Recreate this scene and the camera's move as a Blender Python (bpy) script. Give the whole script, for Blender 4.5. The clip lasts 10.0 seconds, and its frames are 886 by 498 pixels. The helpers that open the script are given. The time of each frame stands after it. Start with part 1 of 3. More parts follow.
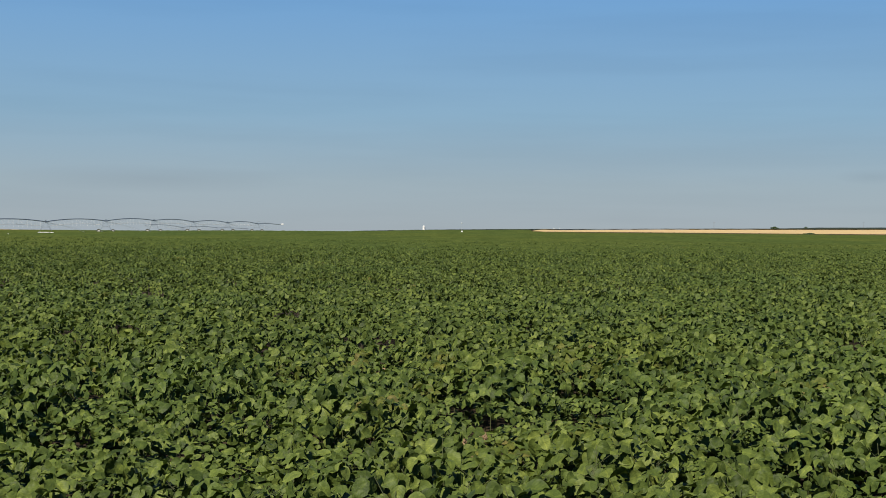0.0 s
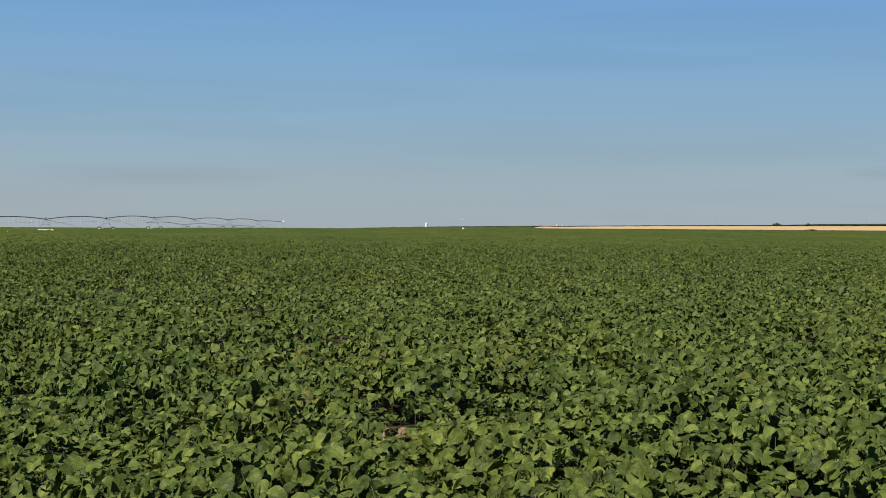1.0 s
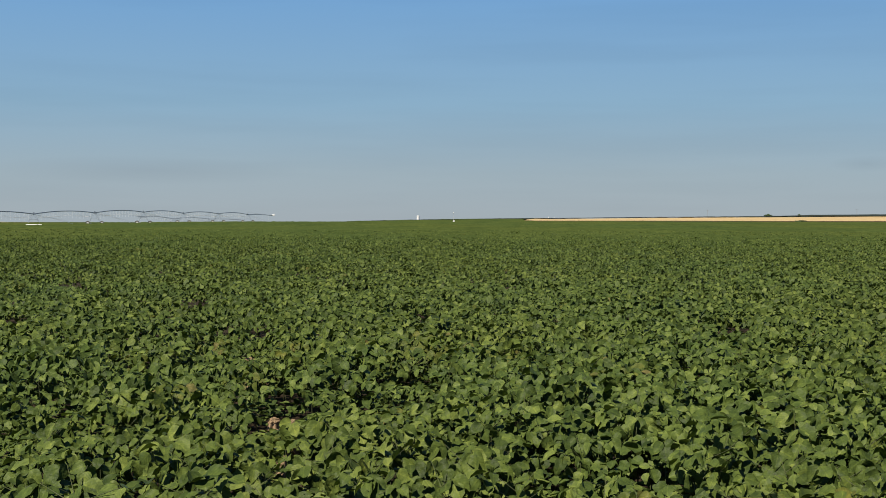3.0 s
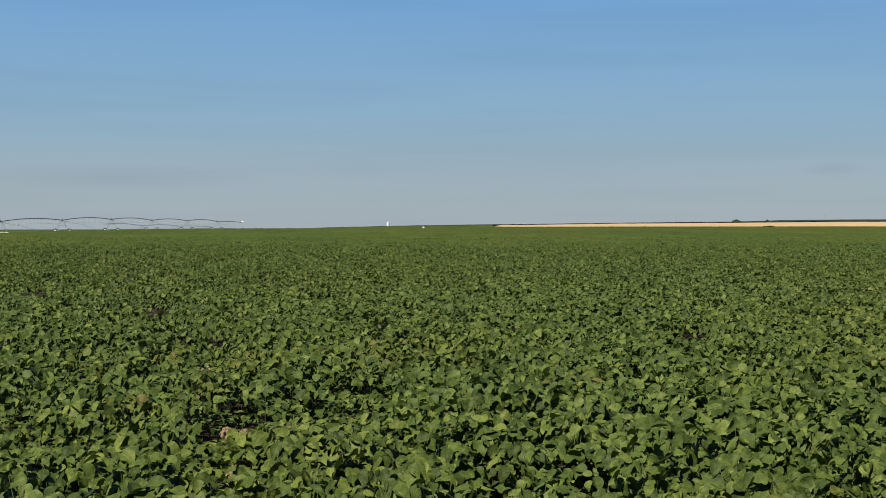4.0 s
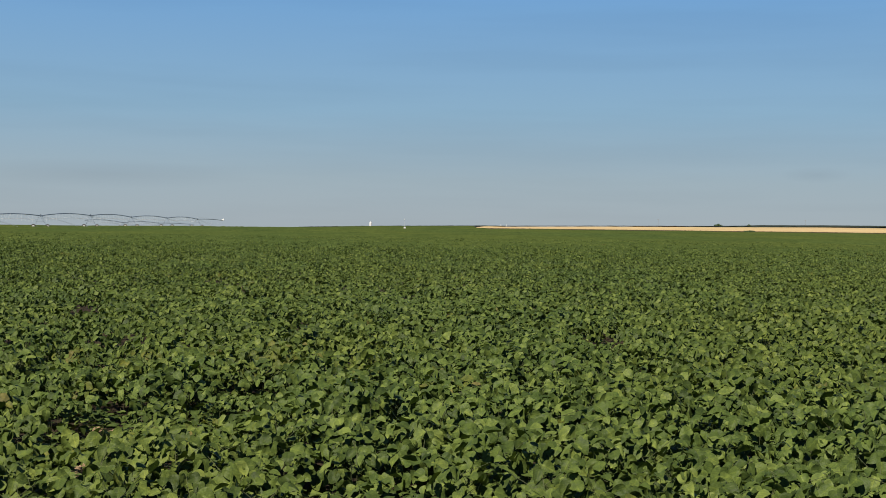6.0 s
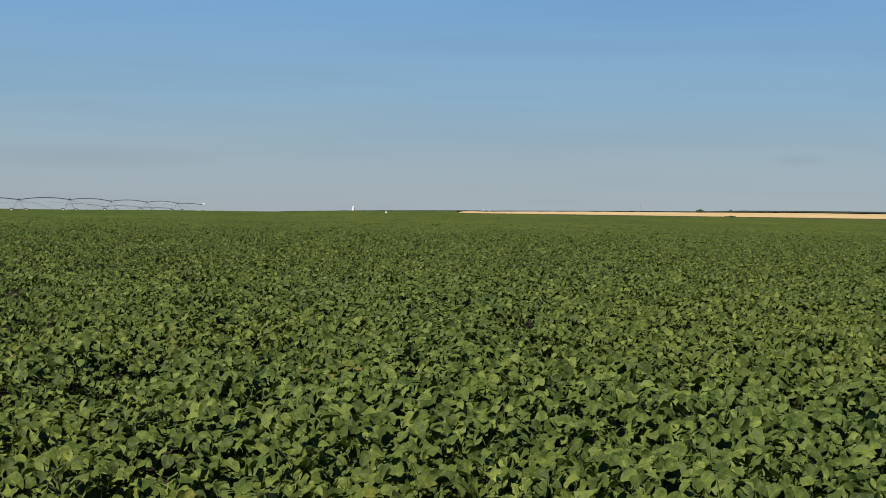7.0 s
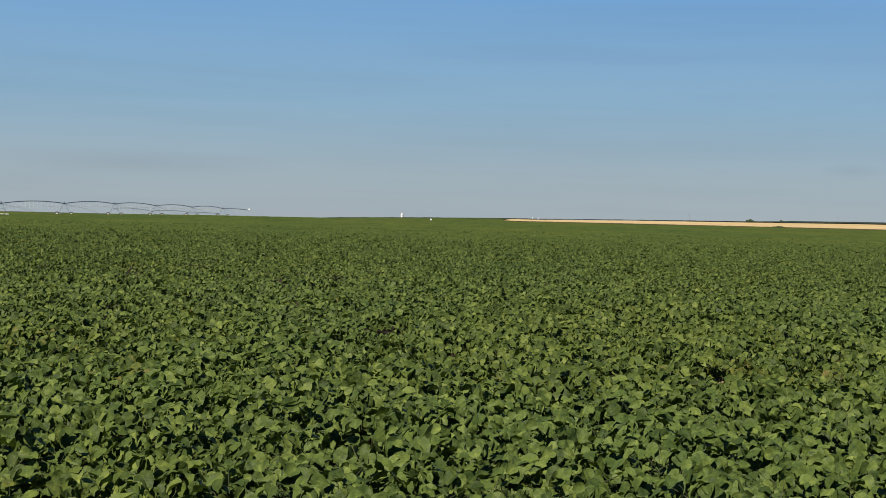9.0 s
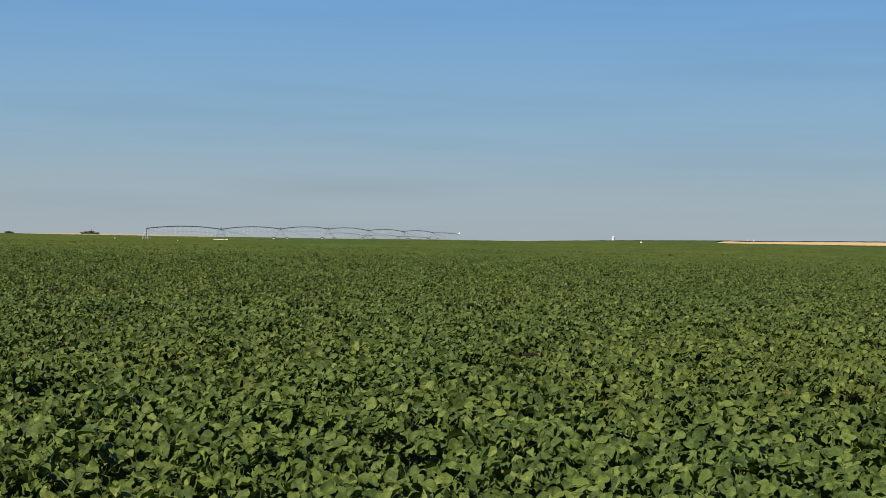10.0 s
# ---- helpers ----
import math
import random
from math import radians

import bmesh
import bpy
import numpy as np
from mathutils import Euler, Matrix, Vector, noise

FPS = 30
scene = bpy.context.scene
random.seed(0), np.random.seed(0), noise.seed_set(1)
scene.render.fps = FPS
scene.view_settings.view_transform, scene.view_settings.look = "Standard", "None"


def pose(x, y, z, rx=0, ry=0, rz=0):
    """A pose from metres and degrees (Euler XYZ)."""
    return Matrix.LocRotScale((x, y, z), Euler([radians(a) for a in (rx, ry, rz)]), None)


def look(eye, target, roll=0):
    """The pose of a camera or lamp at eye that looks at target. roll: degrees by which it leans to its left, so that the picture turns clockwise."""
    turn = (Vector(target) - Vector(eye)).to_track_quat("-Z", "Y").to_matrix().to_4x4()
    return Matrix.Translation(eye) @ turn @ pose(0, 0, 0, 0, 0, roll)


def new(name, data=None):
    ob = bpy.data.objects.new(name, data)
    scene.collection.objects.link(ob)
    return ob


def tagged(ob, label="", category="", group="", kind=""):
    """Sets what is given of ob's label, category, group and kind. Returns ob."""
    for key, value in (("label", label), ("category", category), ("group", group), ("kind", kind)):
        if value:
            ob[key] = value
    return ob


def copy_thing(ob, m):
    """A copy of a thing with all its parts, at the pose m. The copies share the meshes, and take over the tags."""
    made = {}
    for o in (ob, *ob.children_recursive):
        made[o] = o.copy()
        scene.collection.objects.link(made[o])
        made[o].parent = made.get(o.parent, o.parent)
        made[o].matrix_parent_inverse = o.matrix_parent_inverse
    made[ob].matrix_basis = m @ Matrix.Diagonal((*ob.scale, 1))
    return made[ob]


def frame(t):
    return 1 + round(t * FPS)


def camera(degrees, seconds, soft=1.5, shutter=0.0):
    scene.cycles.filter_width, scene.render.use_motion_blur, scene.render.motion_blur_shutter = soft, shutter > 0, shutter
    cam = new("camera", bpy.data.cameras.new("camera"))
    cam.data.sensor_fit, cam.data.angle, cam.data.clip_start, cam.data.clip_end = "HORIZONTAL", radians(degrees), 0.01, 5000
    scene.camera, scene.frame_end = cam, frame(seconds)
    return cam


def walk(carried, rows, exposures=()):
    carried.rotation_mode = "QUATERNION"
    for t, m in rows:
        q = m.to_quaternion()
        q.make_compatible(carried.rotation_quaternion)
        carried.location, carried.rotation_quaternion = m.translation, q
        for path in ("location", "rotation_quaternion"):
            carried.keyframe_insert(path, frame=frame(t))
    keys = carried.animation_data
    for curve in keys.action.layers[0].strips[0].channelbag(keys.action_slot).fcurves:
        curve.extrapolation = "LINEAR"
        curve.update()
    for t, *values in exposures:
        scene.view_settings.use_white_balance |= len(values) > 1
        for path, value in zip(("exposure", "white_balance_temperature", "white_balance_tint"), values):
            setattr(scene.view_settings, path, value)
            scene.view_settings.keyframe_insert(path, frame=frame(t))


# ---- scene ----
cam = camera(36.0, 10.0, soft=0.9)
PATH = [
    (0, (-0.425, 0.104, 1.804), (-0.3977, 2.1037, 1.7789), 0.66),
    (0.5, (-0.083, 0.084, 1.802), (-0.0460, 2.0835, 1.7788), 0.59),
    (1, (0.218, 0.089, 1.799), (0.2412, 2.0887, 1.7694), 0.57),
    (1.5, (0.476, 0.106, 1.791), (0.4893, 2.1056, 1.7545), 0.38),
    (2, (0.72, 0.071, 1.797), (0.7404, 2.0704, 1.7537), 0.25),
    (2.5, (0.887, 0.046, 1.801), (0.9108, 2.0453, 1.7543), 0.31),
    (2.7, (0.941, 0.054, 1.799), (0.9679, 2.0533, 1.7543), 0.32),
    (3.8, (1.154, -0.059, 1.832), (1.2228, 1.9396, 1.8005), 0.08),
    (4, (1.164, -0.056, 1.834), (1.2421, 1.9422, 1.8032), 0.12),
    (4.5, (1.183, -0.051, 1.841), (1.2681, 1.9470, 1.8135), 0.53),
    (5, (1.343, -0.122, 1.861), (1.4358, 1.8757, 1.8366), 0.76),
    (5.2, (1.439, -0.143, 1.872), (1.5337, 1.8546, 1.8466), 0.78),
    (6.3, (2.264, -0.037, 1.852), (2.3747, 1.9596, 1.8171), 0.87),
    (6.5, (2.424, -0.052, 1.858), (2.5424, 1.9441, 1.8176), 0.85),
    (7, (2.859, -0.095, 1.87), (2.9868, 1.9002, 1.8185), 0.99),
    (7.5, (3.344, -0.115, 1.871), (3.4560, 1.8810, 1.8117), 1.13),
    (8, (3.87, -0.131, 1.884), (3.9820, 1.8650, 1.8283), 1.24),
    (8.5, (4.432, -0.16, 1.899), (4.5347, 1.8367, 1.8470), 1.24),
    (9, (5.015, -0.151, 1.894), (5.0699, 1.8478, 1.8518), 1.52),
    (9.5, (5.544, -0.165, 1.925), (5.4619, 1.8332, 1.9012), 1.49),
    (10, (5.92, -0.152, 1.912), (5.6652, 1.8317, 1.8969), 1.17),
]
walk(cam, [(t, look(eye, target, roll)) for t, eye, target, roll in PATH])

# ---- world, sun, exposure ----
SUN_AZ = radians(213)      # clockwise from +y, to the sun
SUN_EL = radians(50)
SUN = Vector((math.sin(SUN_AZ) * math.cos(SUN_EL), math.cos(SUN_AZ) * math.cos(SUN_EL), math.sin(SUN_EL)))

world = bpy.data.worlds.new("sky")
scene.world = world
world.use_nodes = True
wn, wl = world.node_tree.nodes, world.node_tree.links
sky = wn.new("ShaderNodeTexSky")
sky.sky_type = "NISHITA"
sky.sun_disc = False
sky.sun_elevation = SUN_EL
sky.sun_rotation = SUN_AZ
sky.air_density, sky.dust_density, sky.ozone_density = 1.0, 0.6, 2.5
# hazy, dusty air low down: the sky pales towards the horizon, evenly all round
where, split = wn.new("ShaderNodeTexCoord"), wn.new("ShaderNodeSeparateXYZ")
wl.new(where.outputs["Generated"], split.inputs[0])
haze = wn.new("ShaderNodeValToRGB")
AIR = [(0.0, (0.362, 0.422, 0.468)), (0.035, (0.325, 0.420, 0.490)), (0.085, (0.245, 0.412, 0.570)), (0.165, (0.166, 0.362, 0.640)),
       (0.30, (0.085, 0.20, 0.46)), (0.55, (0.042, 0.115, 0.31)), (1.0, (0.026, 0.078, 0.23))]
stops = haze.color_ramp.elements
for p, col in AIR[1:-1]:
    stops.new(p)
for e, (p, col) in zip(stops, AIR):
    e.color = (*col, 1)
wl.new(split.outputs["Z"], haze.inputs["Fac"])
dim, blend = wn.new("ShaderNodeMix"), wn.new("ShaderNodeMix")
dim.data_type = blend.data_type = "RGBA"
dim.blend_type = "MULTIPLY"
dim.inputs[0].default_value, dim.inputs[7].default_value = 1.0, (0.065, 0.065, 0.065, 1)
blend.inputs[0].default_value = 0.9
wl.new(sky.outputs["Color"], dim.inputs[6])
wl.new(dim.outputs[2], blend.inputs[6])
wl.new(haze.outputs["Color"], blend.inputs[7])
# faint flat wisps of cloud and dust
flat, wisp = wn.new("ShaderNodeMapping"), wn.new("ShaderNodeTexNoise")
flat.inputs["Scale"].default_value = (3.5, 3.5, 45.0)
flat.inputs["Location"].default_value = (0.4, 0.0, 0.3)
wisp.inputs["Scale"].default_value, wisp.inputs["Detail"].default_value = 1.0, 4.0
tone, veil = wn.new("ShaderNodeValToRGB"), wn.new("ShaderNodeMix")
tone.color_ramp.elements[0].position, tone.color_ramp.elements[0].color = 0.34, (0.95, 0.952, 0.955, 1)
tone.color_ramp.elements[1].position, tone.color_ramp.elements[1].color = 0.56, (1.0, 1.0, 1.0, 1)
veil.data_type, veil.blend_type = "RGBA", "MULTIPLY"
veil.inputs[0].default_value = 1.0
wl.new(where.outputs["Generated"], flat.inputs["Vector"])
wl.new(flat.outputs["Vector"], wisp.inputs["Vector"])
wl.new(wisp.outputs["Fac"], tone.inputs["Fac"])
wl.new(blend.outputs[2], veil.inputs[6])
wl.new(tone.outputs["Color"], veil.inputs[7])
# one long grey streak of cloud low down
spot, fall, streak, cut = wn.new("ShaderNodeMapping"), wn.new("ShaderNodeTexGradient"), wn.new("ShaderNodeMix"), wn.new("ShaderNodeMath")
spot.inputs["Scale"].default_value = (9.0, 0.0, 95.0)
spot.inputs["Location"].default_value = (1.75, 0.0, -3.4)
fall.gradient_type = "SPHERICAL"
cut.operation = "MULTIPLY"
streak.data_type, streak.blend_type = "RGBA", "MULTIPLY"
streak.inputs[7].default_value = (0.84, 0.84, 0.86, 1)
wl.new(where.outputs["Generated"], spot.inputs["Vector"])
wl.new(spot.outputs["Vector"], fall.inputs["Vector"])
wl.new(fall.outputs["Fac"], cut.inputs[0])
wl.new(wisp.outputs["Fac"], cut.inputs[1])
wl.new(cut.outputs[0], streak.inputs[0])
wl.new(veil.outputs[2], streak.inputs[6])
# and a small grey smudge of cloud
spot, fall, smudge, cut = wn.new("ShaderNodeMapping"), wn.new("ShaderNodeTexGradient"), wn.new("ShaderNodeMix"), wn.new("ShaderNodeMath")
spot.inputs["Scale"].default_value = (42.0, 0.0, 170.0)
spot.inputs["Location"].default_value = (-13.1, 0.0, -7.12)
fall.gradient_type = "SPHERICAL"
cut.operation = "MULTIPLY"
smudge.data_type, smudge.blend_type = "RGBA", "MULTIPLY"
smudge.inputs[7].default_value = (0.86, 0.86, 0.87, 1)
wl.new(where.outputs["Generated"], spot.inputs["Vector"])
wl.new(spot.outputs["Vector"], fall.inputs["Vector"])
wl.new(fall.outputs["Fac"], cut.inputs[0])
wl.new(wisp.outputs["Fac"], cut.inputs[1])
wl.new(cut.outputs[0], smudge.inputs[0])
wl.new(streak.outputs[2], smudge.inputs[6])
wn["Background"].inputs["Strength"].default_value = 0.62
wl.new(smudge.outputs[2], wn["Background"].inputs["Color"])
scene.view_settings.exposure = 0.74

sun_data = bpy.data.lights.new("sun", "SUN")
sun_data.energy, sun_data.angle, sun_data.color = 5.0, radians(0.55), (1.0, 0.93, 0.80)
sun_ob = new("sun", sun_data)
sun_ob.matrix_world = look((0, 0, 60), Vector((0, 0, 60)) - SUN)


# ---- materials ----
class Mat:
    """A node material with short helpers."""

    def __init__(self, name, roughness=0.7, metallic=0.0, specular=0.4):
        self.m = bpy.data.materials.new(name)
        self.m.use_nodes = True
        self.n, self.l = self.m.node_tree.nodes, self.m.node_tree.links
        self.b = self.n["Principled BSDF"]
        self.b.inputs["Roughness"].default_value = roughness
        self.b.inputs["Metallic"].default_value = metallic
        self.b.inputs["Specular IOR Level"].default_value = specular

    def node(self, kind, **values):
        nd = self.n.new(kind)
        for k, v in values.items():
            nd.inputs[k].default_value = v
        return nd

    def place(self):
        return self.n.new("ShaderNodeNewGeometry").outputs["Position"]

    def noise(self, scale, detail=3.0, rough=0.55, stretch=None):
        nz = self.node("ShaderNodeTexNoise", Scale=scale, Detail=detail, Roughness=rough)
        where = self.place()
        if stretch:
            mp = self.node("ShaderNodeMapping", Scale=stretch)
            self.l.new(where, mp.inputs["Vector"])
            where = mp.outputs["Vector"]
        self.l.new(where, nz.inputs["Vector"])
        return nz.outputs["Fac"]

    def ramp(self, fac, stops):
        r = self.n.new("ShaderNodeValToRGB")
        el = r.color_ramp.elements
        el[0].position, el[1].position = stops[0][0], stops[-1][0]
        for p, c in stops[1:-1]:
            el.new(p)
        for e, (p, c) in zip(el, stops):
            e.color = (*c, 1)
        self.l.new(fac, r.inputs["Fac"])
        return r.outputs["Color"]

    def mix(self, a, b, fac, kind="MIX"):
        mx = self.n.new("ShaderNodeMix")
        mx.data_type, mx.blend_type = "RGBA", kind
        for sock, v in ((mx.inputs[0], fac), (mx.inputs[6], a), (mx.inputs[7], b)):
            if isinstance(v, (int, float)):
                sock.default_value = v
            elif isinstance(v, tuple):
                sock.default_value = (*v, 1)
            else:
                self.l.new(v, sock)
        return mx.outputs[2]

    def color(self, c):
        if isinstance(c, tuple):
            self.b.inputs["Base Color"].default_value = (*c, 1)
        else:
            self.l.new(c, self.b.inputs["Base Color"])
        return self

    def bump(self, height, strength, distance):
        bp = self.node("ShaderNodeBump", Strength=strength, Distance=distance)
        self.l.new(height, bp.inputs["Height"])
        self.l.new(bp.outputs["Normal"], self.b.inputs["Normal"])
        return self


def leaf_material(name, stops, share):
    """Bean leaf: colour by leaf, by patch of the field and by blotches on the blade; lets some light through."""
    m = Mat(name, roughness=0.50, specular=0.08)
    geo, info = m.n.new("ShaderNodeNewGeometry"), m.n.new("ShaderNodeObjectInfo")
    add = m.n.new("ShaderNodeMath")
    add.operation = "ADD"
    m.l.new(geo.outputs["Random Per Island"], add.inputs[0])
    m.l.new(info.outputs["Random"], add.inputs[1])
    fr = m.n.new("ShaderNodeMath")
    fr.operation = "FRACT"
    m.l.new(add.outputs[0], fr.inputs[0])
    col = m.ramp(fr.outputs[0], stops)
    patch = m.ramp(m.noise(0.185, 3), [(0.36, (0.91, 0.96, 1.01)), (0.64, (1.07, 1.03, 0.95))])
    col = m.mix(col, patch, 1.0, "MULTIPLY")
    blotch = m.ramp(m.noise(24.0, 2), [(0.30, (0.64, 0.68, 0.72)), (0.70, (1.29, 1.24, 1.12))])
    col = m.mix(col, blotch, 1.0, "MULTIPLY")
    # a pale midrib and faint side veins
    spot, axes = m.n.new("ShaderNodeAttribute"), m.n.new("ShaderNodeSeparateXYZ")
    spot.attribute_name = "blade"
    m.l.new(spot.outputs["Vector"], axes.inputs[0])

    def sum_of(kind, a, b):
        nd = m.n.new("ShaderNodeMath")
        nd.operation = kind
        for sock, v in zip(nd.inputs, (a, b)):
            if isinstance(v, (int, float)):
                sock.default_value = v
            else:
                m.l.new(v, sock)
        return nd.outputs[0]

    off = sum_of("ABSOLUTE", sum_of("SUBTRACT", axes.outputs["Y"], 1.0), 0.0)
    rib = m.ramp(off, [(0.02, (1.32, 1.26, 1.15)), (0.06, (1.0, 1.0, 1.0))])
    wave = sum_of("SINE", sum_of("MULTIPLY", sum_of("SUBTRACT", axes.outputs["X"], sum_of("MULTIPLY", off, 0.9)), 38.0), 0.0)
    side = m.ramp(sum_of("ADD", sum_of("MULTIPLY", wave, 0.5), 0.5), [(0.0, (0.90, 0.91, 0.93)), (1.0, (1.08, 1.07, 1.04))])
    col = m.mix(m.mix(col, rib, 1.0, "MULTIPLY"), side, 1.0, "MULTIPLY")
    m.color(col)
    m.bump(m.noise(30.0, 2), 0.7, 0.012)
    tr = m.n.new("ShaderNodeBsdfTranslucent")
    lit = m.mix(col, (1.15, 1.35, 0.6), 1.0, "MULTIPLY")
    m.l.new(lit, tr.inputs["Color"])
    ms = m.n.new("ShaderNodeMixShader")
    ms.inputs[0].default_value = share
    m.l.new(m.b.outputs[0], ms.inputs[1])
    m.l.new(tr.outputs[0], ms.inputs[2])
    m.l.new(ms.outputs[0], m.n["Material Output"].inputs["Surface"])
    return m.m


LEAF = leaf_material("bean_leaf", [(0.0, (0.0300, 0.0450, 0.0112)), (0.35, (0.0510, 0.0735, 0.0178)),
                                   (0.75, (0.0730, 0.0990, 0.0228)), (0.97, (0.1040, 0.1310, 0.0325))], 0.12)
LEAF_YELLOW = leaf_material("bean_leaf_yellow", [(0.0, (0.0384, 0.0576, 0.0115)), (0.5, (0.0634, 0.0794, 0.0173)),
                                                 (0.88, (0.0902, 0.0983, 0.0221)), (1.0, (0.1037, 0.0898, 0.0317))], 0.16)

mm = Mat("bean_stem", roughness=0.7)
STEM = mm.color(mm.ramp(mm.noise(30, 2), [(0.3, (0.039, 0.052, 0.013)), (0.7, (0.069, 0.073, 0.026))])).m

mm = Mat("soil", roughness=0.95, specular=0.15)
c = mm.ramp(mm.noise(7.0, 6), [(0.3, (0.146, 0.097, 0.054)), (0.7, (0.262, 0.182, 0.104))])
c = mm.mix(c, mm.ramp(mm.noise(0.05, 3), [(0.35, (0.85, 0.85, 0.85)), (0.65, (1.1, 1.1, 1.1))]), 1.0, "MULTIPLY")
SOIL = mm.color(c).bump(mm.noise(18.0, 6), 0.8, 0.03).m

# soil under the crop: the plants' shade is painted in, so gaps go black
mm = Mat("shaded_soil", roughness=0.95, specular=0.15)
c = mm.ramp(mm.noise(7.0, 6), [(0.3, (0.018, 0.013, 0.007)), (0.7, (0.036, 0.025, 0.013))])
SHADED_SOIL = mm.color(c).bump(mm.noise(24.0, 6), 0.35, 0.02).m

# bluer than the near leaves: some distance haze is painted into the colour
mm = Mat("far_bean_canopy", roughness=0.9, specular=0.0)
c = mm.ramp(mm.noise(1.6, 4, 0.7, (1, 0.25, 1)), [(0.30, (0.033, 0.047, 0.013)), (0.5, (0.051, 0.069, 0.021)), (0.72, (0.070, 0.088, 0.027))])
c = mm.mix(c, mm.ramp(mm.noise(0.02, 3, 0.5, (1, 0.25, 1)), [(0.35, (0.86, 0.93, 0.92)), (0.65, (1.12, 1.06, 0.92))]), 1.0, "MULTIPLY")
c = mm.mix(c, mm.ramp(mm.noise(0.16, 3, 0.6, (1, 0.2, 1)), [(0.33, (0.80, 0.84, 0.84)), (0.67, (1.16, 1.12, 1.05))]), 1.0, "MULTIPLY")
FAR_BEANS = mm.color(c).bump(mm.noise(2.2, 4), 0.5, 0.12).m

mm = Mat("stubble", roughness=0.9, specular=0.15)
c = mm.ramp(mm.noise(0.35, 4, 0.6, (1, 0.15, 1)), [(0.3, (0.345, 0.245, 0.113)), (0.7, (0.425, 0.309, 0.152))])
c = mm.mix(c, mm.ramp(mm.noise(0.015, 3), [(0.35, (0.92, 0.92, 0.92)), (0.65, (1.06, 1.06, 1.06))]), 1.0, "MULTIPLY")
STUBBLE = mm.color(c).bump(mm.noise(3.0, 4), 0.6, 0.1).m

mm = Mat("fallow", roughness=0.9, specular=0.1)
c = mm.ramp(mm.noise(0.022, 3, 0.5, (1, 0.1, 1)), [(0.34, (0.07, 0.085, 0.035)), (0.42, (0.23, 0.20, 0.14)), (0.56, (0.28, 0.24, 0.17)), (0.66, (0.31, 0.215, 0.135))])
FALLOW = mm.color(c).bump(mm.noise(2.0, 4), 0.6, 0.1).m

mm = Mat("dark_far_crop", roughness=0.85, specular=0.15)
FAR_CROP = mm.color(mm.ramp(mm.noise(0.03, 4), [(0.35, (0.013, 0.018, 0.008)), (0.65, (0.022, 0.027, 0.013))])).m

mm = Mat("dark_margin", roughness=0.9, specular=0.1)
MARGIN = mm.color(mm.ramp(mm.noise(0.4, 4), [(0.35, (0.030, 0.026, 0.011)), (0.65, (0.062, 0.042, 0.020))])).m

mm = Mat("galvanised_steel", roughness=0.45, metallic=0.6)
STEEL = mm.color(mm.ramp(mm.noise(0.8, 3), [(0.3, (0.11, 0.132, 0.158)), (0.7, (0.175, 0.195, 0.225))])).m
mm = Mat("pale_zinc", roughness=0.5, metallic=0.1)
ZINC = mm.color(mm.ramp(mm.noise(1.5, 3), [(0.3, (0.36, 0.37, 0.37)), (0.7, (0.47, 0.48, 0.47))])).m
mm = Mat("rubber_tyre", roughness=0.85)
TYRE = mm.color(mm.ramp(mm.noise(3.0, 3), [(0.3, (0.045, 0.045, 0.04)), (0.7, (0.085, 0.08, 0.068))])).m
mm = Mat("dull_rim", roughness=0.5)
RIM = mm.color(mm.ramp(mm.noise(4.0, 3), [(0.3, (0.36, 0.36, 0.34)), (0.7, (0.48, 0.47, 0.44))])).m
mm = Mat("grey_hose", roughness=0.6)
HOSE = mm.color(mm.ramp(mm.noise(2.0, 2), [(0.3, (0.46, 0.48, 0.49)), (0.7, (0.56, 0.57, 0.58))])).m
mm = Mat("white_paint", roughness=0.5)
WHITE = mm.color(mm.ramp(mm.noise(0.4, 4), [(0.3, (0.518, 0.518, 0.504)), (0.7, (0.605, 0.605, 0.590))])).m
mm = Mat("weathered_wood", roughness=0.9)
WOOD = mm.color(mm.ramp(mm.noise(3.0, 4, 0.6, (1, 1, 0.1)), [(0.3, (0.12, 0.10, 0.08)), (0.7, (0.22, 0.19, 0.16))])).m
mm = Mat("tree_leaf", roughness=0.6)
geo = mm.n.new("ShaderNodeNewGeometry")
TREE_LEAF = mm.color(mm.ramp(geo.outputs["Random Per Island"], [(0.0, (0.022, 0.045, 0.014)), (1.0, (0.065, 0.10, 0.03))])).m


# ---- mesh helpers ----
def mesh_of(name, verts, faces, mats, slots=None, smooth=False, blade=None):
    """A mesh from arrays of corners and of faces with one number of corners each. blade: for each corner its place on its leaflet, for the veins."""
    faces = np.asarray(faces, np.int32)
    me = bpy.data.meshes.new(name)
    me.vertices.add(len(verts))
    me.vertices.foreach_set("co", np.asarray(verts, np.float32).ravel())
    me.loops.add(faces.size)
    me.loops.foreach_set("vertex_index", faces.ravel())
    me.polygons.add(len(faces))
    me.polygons.foreach_set("loop_start", np.arange(len(faces), dtype=np.int32) * faces.shape[1])
    for m in mats:
        me.materials.append(m)
    if slots is not None:
        me.polygons.foreach_set("material_index", np.asarray(slots, np.int32))
    me.polygons.foreach_set("use_smooth", np.full(len(faces), smooth))
    if blade is not None:
        me.attributes.new("blade", "FLOAT_VECTOR", "POINT").data.foreach_set("vector", np.asarray(blade, np.float32).ravel())
    me.update(calc_edges=True)
    return me


def part(name, bm, material, parent, label=""):
    """Links a bmesh as one mesh object under a thing or a part."""
    me = bpy.data.meshes.new(name)
    bm.to_mesh(me)
    bm.free()
    me.materials.append(material)
    ob = new(name, me)
    ob.parent = parent
    return tagged(ob, label)


